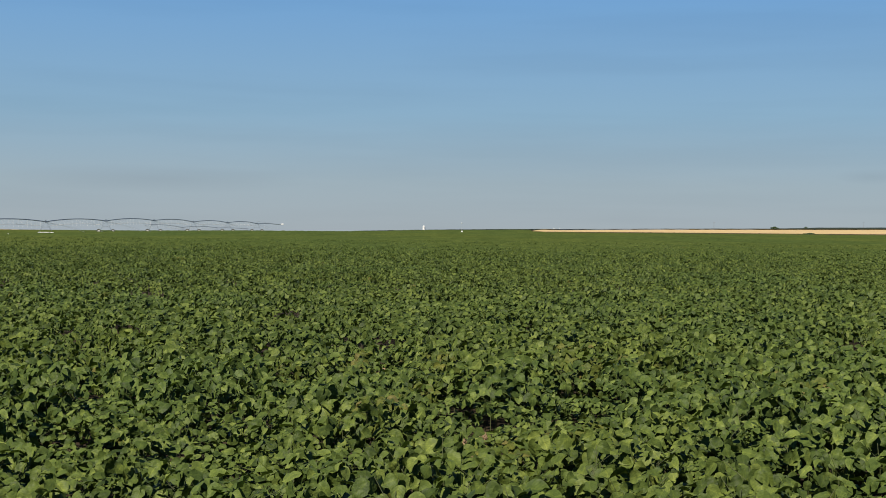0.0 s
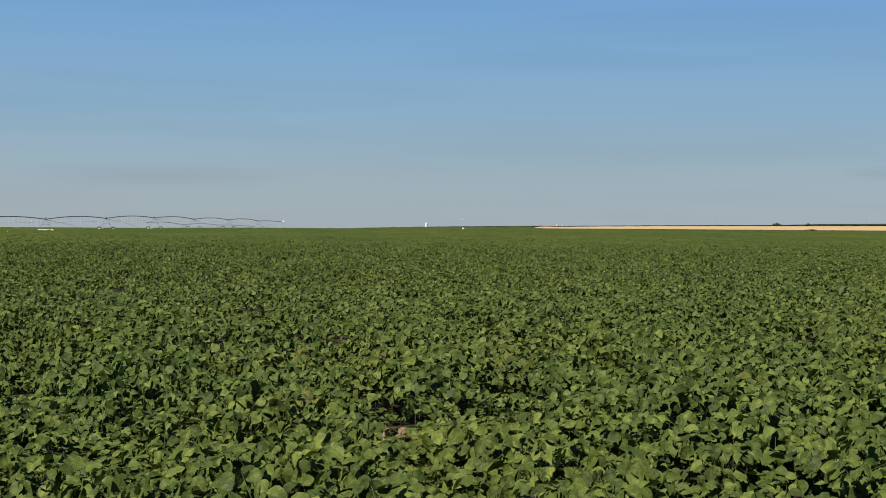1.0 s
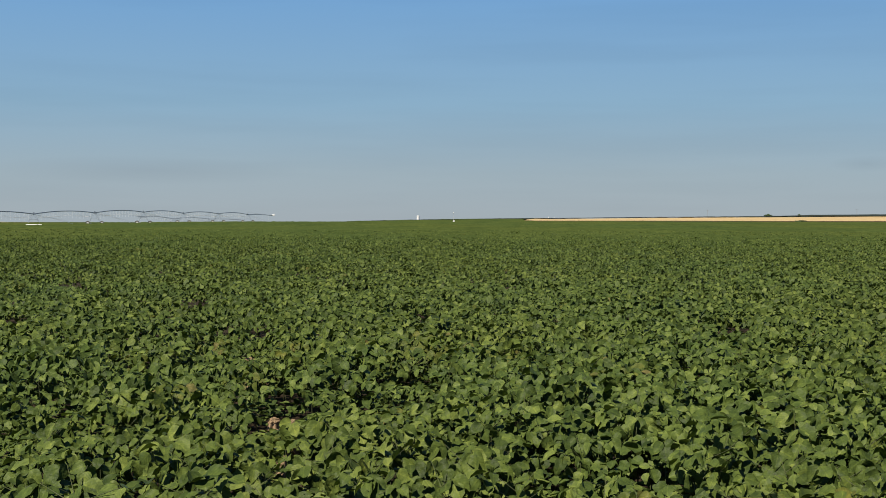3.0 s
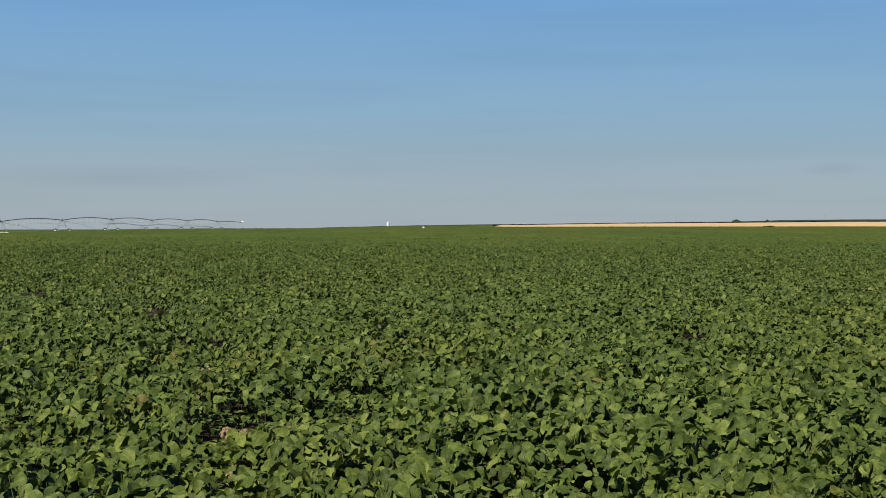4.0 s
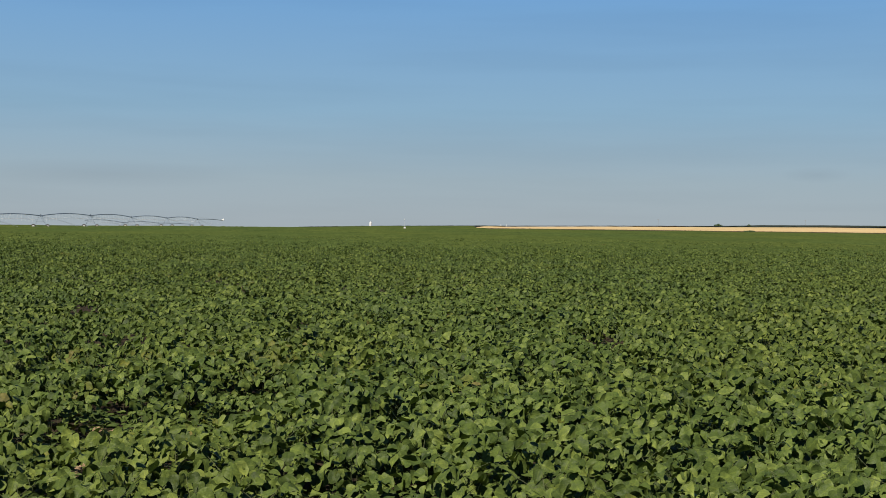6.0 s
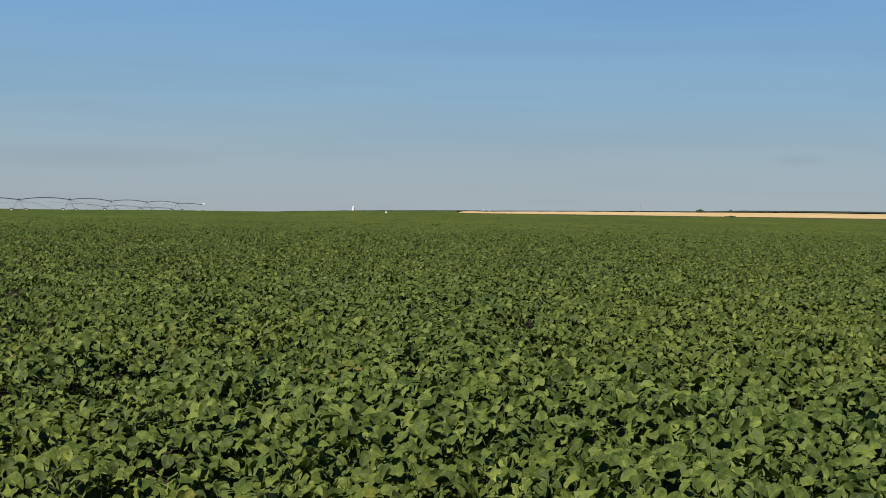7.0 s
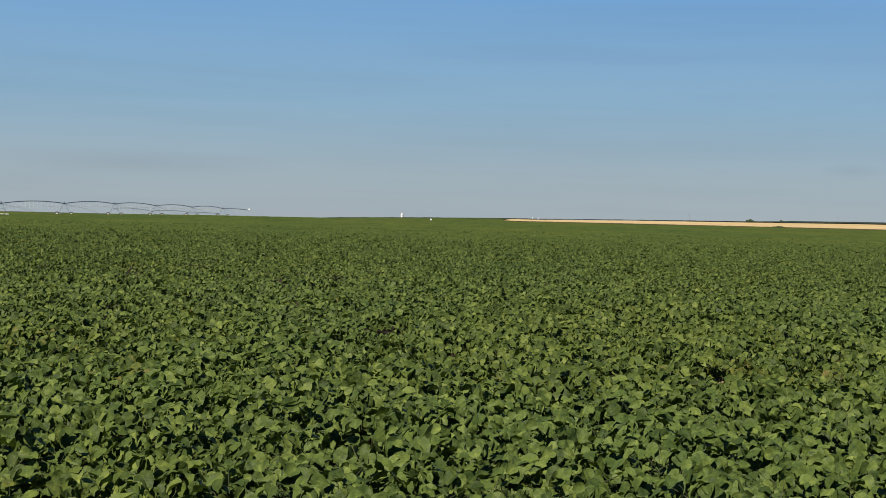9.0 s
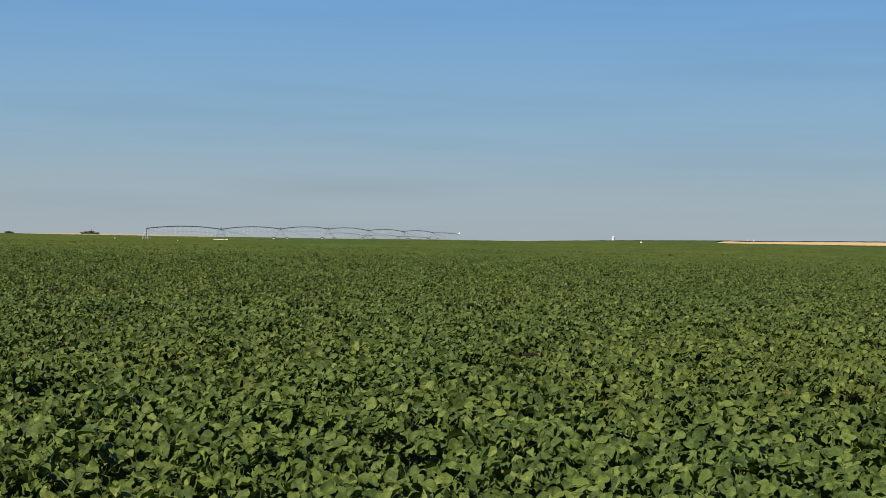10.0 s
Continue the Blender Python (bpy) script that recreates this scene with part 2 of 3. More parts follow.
def tube(bm, points, radius, sides=6):
    """A round bar along points, added to bm. radius: one number, or one for each point."""
    pts = [Vector(p) for p in points]
    rad = radius if isinstance(radius, (list, tuple)) else [radius] * len(pts)
    rings = []
    for i, p in enumerate(pts):
        d = (pts[min(i + 1, len(pts) - 1)] - pts[max(i - 1, 0)]).normalized()
        a = d.orthogonal().normalized() if abs(d.z) > 0.95 else d.cross(Vector((0, 0, 1))).normalized()
        b = d.cross(a)
        rings.append([bm.verts.new(p + (a * math.cos(k * math.tau / sides) + b * math.sin(k * math.tau / sides)) * rad[i]) for k in range(sides)])
    for r, s in zip(rings, rings[1:]):
        for k in range(sides):
            bm.faces.new((r[k], r[(k + 1) % sides], s[(k + 1) % sides], s[k]))
    bm.faces.new(rings[0][::-1])
    bm.faces.new(rings[-1])


def lathe(bm, profile, sides=20, at=(0, 0, 0)):
    """A solid of revolution about z, from (radius, z) pairs."""
    rings = []
    for r, z in profile:
        rings.append([bm.verts.new((at[0] + r * math.cos(k * math.tau / sides), at[1] + r * math.sin(k * math.tau / sides), at[2] + z)) for k in range(sides)])
    for a, b in zip(rings, rings[1:]):
        for k in range(sides):
            bm.faces.new((a[k], a[(k + 1) % sides], b[(k + 1) % sides], b[k]))
    bm.faces.new(rings[0][::-1])
    bm.faces.new(rings[-1])


def box(bm, x0, x1, y0, y1, z0, z1, bevel=0.0):
    made = bmesh.ops.create_cube(bm, size=1.0, matrix=Matrix.LocRotScale(((x0 + x1) / 2, (y0 + y1) / 2, (z0 + z1) / 2), None, (x1 - x0, y1 - y0, z1 - z0)))
    if bevel:
        edges = {e for v in made["verts"] for e in v.link_edges}
        bmesh.ops.bevel(bm, geom=list(edges), offset=bevel, segments=1, affect="EDGES")


# ---- the lie of the land ----
CROP = 0.62                # height of the bean canopy


def step(a, b, x):
    t = np.clip((x - a) / (b - a), 0, 1)
    return t * t * (3 - 2 * t)


def land(x, y):
    """Height of the ground: flat near by, a slow rise to a low crest, higher to the right, and level land beyond."""
    x, y = np.asarray(x, float), np.asarray(y, float)
    r, az = np.hypot(x, y), np.degrees(np.arctan2(x, y))
    swell = np.interp(az, [-40, -25, -21, -16, -12, -8, 0], [0.06, 0.08, 0.19, 0.27, 0.45, 0.86, 1.1]) * (step(255, 345, r) - np.interp(az, [-19, -17], [0.85, 0.3]) * step(430, 800, r))
    rise = 1.2 * step(130, 600, r)
    w = step(-7, 1, az)
    low = swell * (1 - w) + rise * w
    crest = np.interp(az, [0, 4.4, 5.8, 9.7, 14.2, 18.6, 40], [2.3, 3.3, 3.68, 4.67, 5.35, 6.07, 6.8])
    crest = crest * w + 0.6 * (1 - w)
    far = np.interp(az, [-40, -4, 0, 4.5, 5.7, 9.7, 14.2, 16.2, 18.6, 40], [0.0, 1.0, 3.0, 5.0, 5.15, 6.67, 7.93, 9.45, 10.3, 11.0])
    dip = np.interp(az, [-40, -24, -20, -14, -9, -5, -1], [1.4, 1.3, 1.0, 1.0, 0.9, 0.4, 0.0]) * step(430, 950, r)
    dip = dip + np.interp(az, [-18, -16.5, -13, -11], [0, 0.2, 0.2, 0]) * step(200, 270, r) * (1 - step(310, 350, r))
    front = step(0, 60, y)
    z = low + (crest - 1.2) * step(600, 900, r) * w + (far - crest) * step(930, 1450, r) - (far + 8) * step(1500, 2600, r)
    return (z - dip) * front


def sheet(name, radii, azs, lift, material, bumps=None):
    """A sheet over the land between rings of given radius and directions in degrees."""
    R, A = np.meshgrid(radii, np.radians(azs), indexing="ij")
    return ring_sheet(name, R, A, lift, material, bumps)


def ring_sheet(name, R, A, lift, material, bumps=None):
    X, Y = R * np.sin(A), R * np.cos(A)
    Z = land(X, Y) + lift
    if bumps is not None:
        Z = Z + bumps(X, Y)
    n, m = R.shape
    i = np.arange(n * m).reshape(n, m)
    quads = np.stack([i[:-1, :-1], i[:-1, 1:], i[1:, 1:], i[1:, :-1]], -1).reshape(-1, 4)
    return new(name, mesh_of(name, np.stack([X, Y, Z], -1).reshape(-1, 3), quads[:, ::-1], [material], smooth=True))


# its near-black colour holds the shade under the leaves
ground = sheet("ground", np.concatenate([[0.0], np.geomspace(1.0, 4700, 120)]), np.linspace(-180, 180, 241), 0.0, SHADED_SOIL)
tagged(ground, "reddish-brown field soil under the crop, painted dark with the plants' shade", "ground", kind="structure")

rng = np.random.default_rng(7)


def rough_canopy(X, Y):
    r = np.hypot(X, Y)
    return rng.normal(0, 0.045, X.shape) * np.clip(r / 150, 0.5, 1.5) - 0.28 * (1 - step(62, 105, r))


bean_az = np.unique(np.concatenate([np.linspace(-34, 26, 230), np.linspace(4.2, 6.2, 24)]))
bean_end = np.interp(bean_az, [4.38, 4.48, 5.05, 5.8, 40], [905, 735, 705, 688, 688])
T, A = np.meshgrid(np.linspace(0, 1, 230), np.radians(bean_az), indexing="ij")
R = 62 * (bean_end[None, :] / 62) ** T
far_beans = ring_sheet("bean_canopy", R, A, CROP - 0.05, FAR_BEANS, rough_canopy)
tagged(far_beans, "distant green bean crop stretching to the skyline", "crop", kind="stuff")
# the same crop going on to both sides
rng_side = np.random.default_rng(8)
for az0, az1 in ((-100, -34.1), (26.1, 100)):
    az = np.linspace(az0, az1, 120)
    T, A = np.meshgrid(np.linspace(0, 1, 110), np.radians(az), indexing="ij")
    near = np.interp(np.abs(az), [26, 40, 60], [62, 34, 24])
    side_beans = ring_sheet("bean_canopy", near * (688 / near) ** T, A, CROP - 0.20, FAR_BEANS, lambda X, Y: rng_side.normal(0, 0.06, X.shape))
    tagged(side_beans, "distant green bean crop stretching to the skyline", "crop", kind="stuff")

# cut stubble beyond the beans, its left end running out in a thin point
azs = np.linspace(4.48, 34, 200)
rows_in = np.interp(azs, [4.48, 5.05, 5.8, 40], [730, 702, 686, 686])
rows_out = np.interp(azs, [4.48, 4.88, 5.8, 40], [742, 840, 915, 915])
T, A = np.meshgrid(np.linspace(0, 1, 24), np.radians(azs), indexing="ij")
R = rows_in[None, :] * (1 - T) + rows_out[None, :] * T
X, Y = R * np.sin(A), R * np.cos(A)
Z = land(X, Y) + CROP + 0.10 - 0.55 * step(690, 830, R) * step(4.6, 5.8, np.degrees(A)) + rng.normal(0, 0.02, X.shape)
idx = np.arange(X.size).reshape(X.shape)
quads = np.stack([idx[:-1, :-1], idx[:-1, 1:], idx[1:, 1:], idx[1:, :-1]], -1).reshape(-1, 4)
stub = new("stubble_field", mesh_of("stubble_field", np.stack([X, Y, Z], -1).reshape(-1, 3), quads[:, ::-1], [STUBBLE], smooth=True))
tagged(stub, "pale straw-coloured harvested stubble field beyond the beans", "field", kind="stuff")

margin = sheet("field_margin", [681.0, 683.0, 684.5, 686.0], np.linspace(5.0, 34, 900), CROP - 0.1, MARGIN,
               lambda X, Y: np.array([[0.0], [0.8], [1.0], [0.0]]) * (0.34 + 0.05 * np.abs(rng.normal(0, 1, X.shape[1]))[None, :]))
tagged(margin, "thin dark brown margin between beans and stubble", "weeds", kind="stuff")
far_crop = sheet("far_field", np.linspace(918, 1500, 30), np.linspace(-3, 34, 140), 0.75, FAR_CROP,
                 lambda X, Y: rng.normal(0, 0.12, X.shape))
tagged(far_crop, "dark green distant crop on a low rise", "field", kind="stuff")
left_strip = sheet("fallow_strip", np.linspace(470, 1000, 40), np.linspace(-23.8, -15.6, 90), CROP + 0.06, FALLOW,
                   lambda X, Y: 1.1 * step(480, 1000, np.hypot(X, Y)) * step(-23.8, -23.0, np.degrees(np.arctan2(X, Y))) * (1 - step(-19, -15.6, np.degrees(np.arctan2(X, Y)))) + rng.normal(0, 0.03, X.shape))
tagged(left_strip, "thin pale fallow strip behind the bean field", "field", kind="stuff")


# ---- bean plants ----
def template(level):
    """A leaflet of length and width 1 lying along x, folded at its midrib: corners and triangles."""
    if level == 0:
        mid, side = [0, 0.20, 0.46, 0.74, 1.0], [(0.06, 0.28), (0.26, 0.50), (0.56, 0.49), (0.82, 0.27)]
    elif level == 3:
        mid, side = [0, 0.14, 0.31, 0.50, 0.68, 0.85, 1.0], [(0.03, 0.22), (0.14, 0.42), (0.32, 0.52), (0.53, 0.50), (0.74, 0.37), (0.90, 0.18)]
    elif level == 1:
        mid, side = [0, 0.48, 1.0], [(0.16, 0.42), (0.66, 0.46)]
    else:
        mid, side = [0, 1.0], [(0.45, 0.54)]
    v = [(u, 0, 0) for u in mid] + [(u, w, 1) for u, w in side] + [(u, -w, 1) for u, w in side]
    a, b = len(mid), len(mid) + len(side)
    f = []
    for o, flip in ((a, 0), (b, 1)):
        k = len(side)
        tri = []
        if level == 2:
            tri = [(0, 1, o)]
        else:
            for i in range(k - 1):
                tri += [(i, i + 1, o + i), (i + 1, o + i + 1, o + i)]
            if level in (0, 3):
                tri += [(k - 1, k, o + k - 1)]
            else:
                tri += [(1, 2, o + 1)]
        f += [t[::-1] if flip else t for t in tri]
    return np.array(v, float), np.array(f)


TEMPLATES = [template(i) for i in range(4)]


FACE = Vector((-0.27, -0.57, 0.77))   # the way most leaves turn, towards the noon sun


def grow(seed):
    """One bean plant: petioles, and leaflets as (leaf, base, way, normal, length, width, fold, droop)."""
    rd = random.Random(seed)
    tall = CROP * rd.uniform(0.88, 1.0)
    leaflets, petioles = [], []
    turn = rd.uniform(0, 6.28)
    count = 12
    for k in range(count):
        f = k / (count - 1)
        turn += 2.4 + rd.uniform(-0.5, 0.5)
        out = Vector((math.cos(turn), math.sin(turn) * 1.15, 0))
        reach = rd.uniform(0.05, 0.19) if k > 4 else rd.uniform(0.10, 0.20)
        tip = out * reach
        tip.z = tall * (1.0 - (rd.uniform(0.0, 0.20) if k > 4 else rd.uniform(0.18, 0.46)))
        base = Vector((rd.gauss(0, 0.01), rd.gauss(0, 0.01), tip.z - rd.uniform(0.06, 0.13)))
        petioles.append((base, tip))
        up = (FACE + Vector((rd.gauss(0, 0.42), rd.gauss(0, 0.34), rd.gauss(0, 0.30)))).normalized()
        size = rd.uniform(0.062, 0.097)
        for j, (da, push) in enumerate(((0.0, 0.030), (1.45, 0.008), (-1.45, 0.008))):
            a = turn + da + rd.uniform(-0.3, 0.3)
            way = Vector((math.cos(a), math.sin(a) - 0.35, rd.uniform(-1.9, -0.2)))
            n = (up + Vector((rd.gauss(0, 0.44), rd.gauss(0, 0.38), rd.gauss(0, 0.30)))).normalized()
            way = (way - n * way.dot(n)).normalized()
            L = size * rd.uniform(0.86, 1.12)
            leaflets.append((k, tip + way * push, way, n, L, L * rd.uniform(0.66, 0.90), rd.uniform(-0.15, 0.75), rd.uniform(-0.20, 0.60)))
    return tall, petioles, leaflets


def blades(leaflets, level, grown=1.0):
    """Corners and triangles of leaflets."""
    tv, tf = TEMPLATES[level]
    crimp = np.random.default_rng(len(leaflets) + level)
    V, F = [], []
    for i, (k, base, way, n, L, W, fold, droop) in enumerate(leaflets):
        L, W = L * grown, W * grown
        side = n.cross(way)
        b, w, s, n = (np.array(q) for q in (base, way, side, n))
        u, v = tv[:, :1], tv[:, 1:2]
        wavy = crimp.normal(0, 1, (len(tv), 3)) * np.minimum(u * 6, 1)
        u, v = u + 0.02 * wavy[:, :1] * (u < 0.95), v * (1 + 0.045 * wavy[:, 1:2])
        V.append(b + w * u * L + s * v * W + n * (np.abs(v) * W * fold - u * u * L * droop + 0.055 * L * wavy[:, 2:]))
        F.append(tf + i * len(tv))
    return np.concatenate(V), np.concatenate(F)


def veins(count, level, others=0):
    """For each corner of that many leaflets its way along and across the blade, 1 added; none for other corners."""
    one = TEMPLATES[level][0] * [1, 1, 0] + [0, 1, 0]
    return np.concatenate([np.tile(one, (count, 1)), np.zeros((others, 3))])


PLANTS = [grow(100 + i) for i in range(15)]

# bare spots (x, y, radius) and yellowed places (x, y, radius)
BARE = [(-0.06, 10.6, 0.15), (-0.22, 11.3, 0.12), (0.14, 8.8, 0.09), (-0.85, 15.0, 0.16), (8.4, 14.0, 0.15), (9.4, 14.3, 0.12)]
# thin places in the stand, long and narrow: x, y, half width, height left standing at the far end, lean of the strip
THIN = [(-0.08, 11.0, 0.22, 0.14, 0.10), (-0.22, 11.8, 0.17, 0.2, 0.10), (0.14, 9.1, 0.12, 0.16, 0.12), (-0.85, 15.2, 0.17, 0.20, 0.10), (1.75, 7.9, 0.20, 0.24, 0.0), (-3.6, 12.9, 0.20, 0.20, 0.35), (-6.4, 29.2, 0.42, 0.15, 0.28), (-4.95, 19.6, 0.3, 0.2, 0.35), (-2.45, 10.2, 0.16, 0.24, 0.4), (-2.9, 9.1, 0.16, 0.24, 0.5), (-1.5, 10.0, 0.18, 0.25, 0.3), (2.3, 7.7, 0.16, 0.28, 0.0),
        (-2.85, 23.6, 0.40, 0.12, 0.2), (2.0, 9.8, 0.16, 0.30, -0.3), (8.4, 14.2, 0.26, 0.22, -0.24), (9.4, 14.5, 0.22, 0.25, -0.3), (0.55, 10.6, 0.18, 0.3, 0.05),
        (-2.0, 10.4, 0.16, 0.32, 0.2), (3.3, 12.9, 0.16, 0.32, 0.1), (4.7, 9.2, 0.14, 0.34, 0.0), (6.3, 10.4, 0.15, 0.34, 0.1), (-8.2, 33.0, 0.5, 0.25, 0.25),
        (1.2, 9.2, 0.14, 0.34, 0.1), (-1.2, 13.6, 0.2, 0.3, 0.1), (5.5, 15.5, 0.22, 0.3, 0.1)]
spots = random.Random(5)
for _ in range(90):
    ty = spots.uniform(8.0, 40.0)
    tx = spots.uniform(-0.42 * ty, 0.10 * ty + 4.0)
    THIN.append((tx, ty, spots.uniform(0.07, 0.14) * (0.8 + ty / 30), spots.uniform(0.22, 0.36), -(tx - 2.0) / ty))
for _ in range(70):
    ty = spots.uniform(6.8, 18.0)
    tx = spots.uniform(-0.30 * ty - 0.5, 1.2)
    THIN.append((tx, ty, spots.uniform(0.07, 0.12) * (0.8 + ty / 30), spots.uniform(0.24, 0.36), -(tx - 1.5) / ty))
YELLOW = [(8.1, 12.8, 0.8), (9.1, 13.2, 0.8), (8.7, 11.8, 0.5), (0.1, 9.3, 0.7), (-0.7, 13.4, 0.7), (1.6, 13.5, 0.8),
          (0.36, 9.9, 0.5)]


def left_edge(y):
    return np.minimum(-0.45 - 0.31 * y, 5.9 - 0.475 * y) - 0.9


def right_edge(y):
    return 5.6 + 0.39 * y + 0.5


def stand(y0, y1, row, gap, seed, x0=left_edge, x1=right_edge):
    """Places of plants in rows that run nearly along x, from x0 to x1: x, y, turn, size, yellowed."""
    rd = np.random.default_rng(seed)
    xs, ys = [], []
    for y in np.arange(y0, y1, row):
        x = np.arange(float(x0(y)), float(x1(y)), gap)
        x = x + rd.uniform(-0.45, 0.45, len(x)) * gap
        xs.append(x)
        ys.append(y + rd.normal(0, 0.16 * row, len(x)) + 0.02 * x)
    x, y = np.concatenate(xs), np.concatenate(ys)
    keep = rd.uniform(0, 1, len(x)) > 0.02
    for bx, by, br in BARE:
        keep &= np.hypot(x - bx, (y - by) * 0.35) > br * rd.uniform(0.8, 1.15, len(x))
    x, y = x[keep], y[keep]
    size = rd.normal(1.0, 0.08 if y0 < 16 else 0.09, len(x))
    sick = np.zeros(len(x))
    for bx, by, br in YELLOW:
        sick = np.maximum(sick, np.exp(-((x - bx) ** 2 + (y - by) ** 2) / br ** 2))
    size = size * (1 - 0.14 * sick)
    for tx, ty, tw, low, lean in THIN:
        inside = np.abs(x - tx - (ty - y) * lean) < tw * rd.uniform(0.8, 1.15, len(x))
        cap = (low + np.clip(ty - y, 0, 9) * 0.13 + rd.uniform(0, 0.04, len(x))) / CROP
        inside &= (y < ty + 0.25) & (cap < 1.0)
        size = np.where(inside, np.minimum(size, cap), size)
    return x, y, rd.uniform(-0.65, 0.65, len(x)), size, rd.uniform(0, 1, len(x)) < sick * 0.38 + (0.012 if y0 < 50 else 0.004)


KEEP = (2, 4, 7, 0)        # the lowest leaf that a plant keeps at each level of detail


def crowd(name, places, level, grown, label, under=False):
    """Many plants in one mesh. under: their lowest leaves alone."""
    x, y, turn, size, sick = places
    which = np.arange(len(x)) % len(PLANTS)
    V, F, S, B, total = [], [], [], [], 0
    z = land(x, y)
    for i, (tall, petioles, leaflets) in enumerate(PLANTS):
        own = np.nonzero(which == i)[0]
        leaflets = [q for q in leaflets if (q[0] < 5 if under else q[0] >= KEEP[level])]
        bv, bf = blades(leaflets, level, grown)
        vein = veins(len(leaflets), level)
        if level in (0, 3):
            sv, sf = stalks(tall, petioles[8:])
            bf = np.concatenate([bf, sf + len(bv)])
            bv = np.concatenate([bv, sv])
            vein = np.concatenate([vein, np.zeros((len(sv), 3))])
        nleaf = len(bf) - (len(sf) if level in (0, 3) else 0)
        c, s = np.cos(turn[own])[:, None], np.sin(turn[own])[:, None]
        k = size[own][:, None]
        wide = np.maximum(k, 1.0 if under else 0.9)
        vx = (bv[:, 0] * c - bv[:, 1] * s) * wide + x[own][:, None]
        vy = (bv[:, 0] * s + bv[:, 1] * c) * wide + y[own][:, None]
        vz = bv[:, 2] * k + z[own][:, None]
        V.append(np.stack([vx, vy, vz], -1).reshape(-1, 3))
        B.append(np.tile(vein, (len(own), 1)))
        F.append((bf[None] + (np.arange(len(own)) * len(bv))[:, None, None]).reshape(-1, 3) + total)
        total += len(own) * len(bv)
        slot = np.where(sick[own], 1, 0)[:, None] * np.ones(len(bf), int)
        slot[:, nleaf:] = 2
        S.append(slot.ravel())
    ob = new(name, mesh_of(name, np.concatenate(V), np.concatenate(F), [LEAF, LEAF_YELLOW, STEM], np.concatenate(S), True, np.concatenate(B) if level in (0, 3) else None))
    return tagged(ob, label, "crop", kind="stuff")


def stalks(tall, petioles):
    """Main stem and petioles as three-sided bars of triangles."""
    V, F = [], []
    for a, b, r in [(Vector((0, 0, -0.02)), Vector((0, 0, tall * 0.75)), 0.004)] + [(a, b, 0.0022) for a, b in petioles]:
        d = (b - a).normalized()
        p = d.orthogonal().normalized()
        q = d.cross(p)
        o = len(V)
        for end, rr in ((a, r), (b, r * 0.6)):
            for k in range(3):
                V.append(end + (p * math.cos(k * 2.094) + q * math.sin(k * 2.094)) * rr)
        for k in range(3):
            m = (k + 1) % 3
            F += [(o + k, o + m, o + 3 + m), (o + k, o + 3 + m, o + 3 + k)]
    return np.array(V), np.array(F)


def bean_plant(kind, sick):
    """A single plant: a stem and twelve three-part leaves."""
    tall, petioles, leaflets = PLANTS[kind]
    root = tagged(new("bean_plant"), "yellowing leafy bean plant with gaps in its leaves" if sick else "bushy green bean plant with broad oval leaves",
                  "bean plant", "bean plants in the field")
    v, f = stalks(tall, [])
    stem = new("stem", mesh_of("stem", v, f, [STEM]))
    stem.parent = root
    for k, petiole in enumerate(petioles):
        bv, bf = blades([q for q in leaflets if q[0] == k], 3)
        sv, sf = stalks(tall, [petiole])
        sv, sf = sv[6:], sf[6:] - 6
        slots = [0] * len(bf) + [1] * len(sf)
        leaf = new("leaf", mesh_of("leaf", np.concatenate([bv, sv]), np.concatenate([bf, sf + len(bv)]), [LEAF_YELLOW if sick else LEAF, STEM], slots, True, veins(3, 3, len(sv))))
        leaf.parent = root
    return root


def soil_mound(x, y, half, length, height, seed):
    """A low crumbly heap of soil in a gap of the crop, raised so that the sun reaches it."""
    n, m = 60, 26
    T, A = np.meshgrid(np.linspace(0, 1, m), np.linspace(0, math.tau, n), indexing="ij")
    rim = 1 + 0.22 * np.sin(2 * A + seed) + 0.12 * np.sin(5 * A)
    X, Y = T * half * rim * np.cos(A), T * length * rim * np.sin(A)
    lumps = np.array([noise.fractal(Vector((p * 16.0, q * 16.0, seed)), 0.7, 2.2, 5) for p, q in zip(X.ravel(), Y.ravel())]).reshape(X.shape)
    Z = height * (1 - step(0.2, 1.0, T)) + 0.022 * lumps * (1 - T)
    X[:, -1], Y[:, -1], Z[:, -1] = X[:, 0], Y[:, 0], Z[:, 0]
    Z[0] = Z[0, 0]
    i = np.arange(n * m).reshape(m, n)
    quads = np.stack([i[:-1, :-1], i[1:, :-1], i[1:, 1:], i[:-1, 1:]], -1).reshape(-1, 4)
    V, F = [np.stack([X, Y, Z], -1).reshape(-1, 3)], [quads[:, [0, 1, 2]], quads[:, [0, 2, 3]]]
    total, rd = X.size, random.Random(seed)
    ball = bmesh.new()
    bmesh.ops.create_icosphere(ball, subdivisions=1, radius=1.0)
    bv, bf = np.array([v.co for v in ball.verts]), np.array([[v.index for v in f.verts] for f in ball.faces])
    ball.free()
    for _ in range(150):
        t, a = rd.uniform(0, 1) ** 0.6, rd.uniform(0, math.tau)
        size = rd.uniform(0.005, 0.016)
        jag = np.array([[rd.uniform(0.65, 1.25)] for _ in bv])
        z = height * float(1 - step(0.2, 1.0, t)) + size * 0.3
        V.append(bv * jag * size * [1.2, 1.0, 0.8] + [t * half * math.cos(a), t * length * math.sin(a), z])
        F.append(bf + total)
        total += len(bv)
    ob = new("soil_mound", mesh_of("soil_mound", np.concatenate(V), np.concatenate(F), [SOIL]))
    ob.location = (x, y, float(land(x, y)) - 0.01)
    tagged(ob, "reddish soil showing through the beans, heaped up into the sunlight", "soil", kind="stuff")


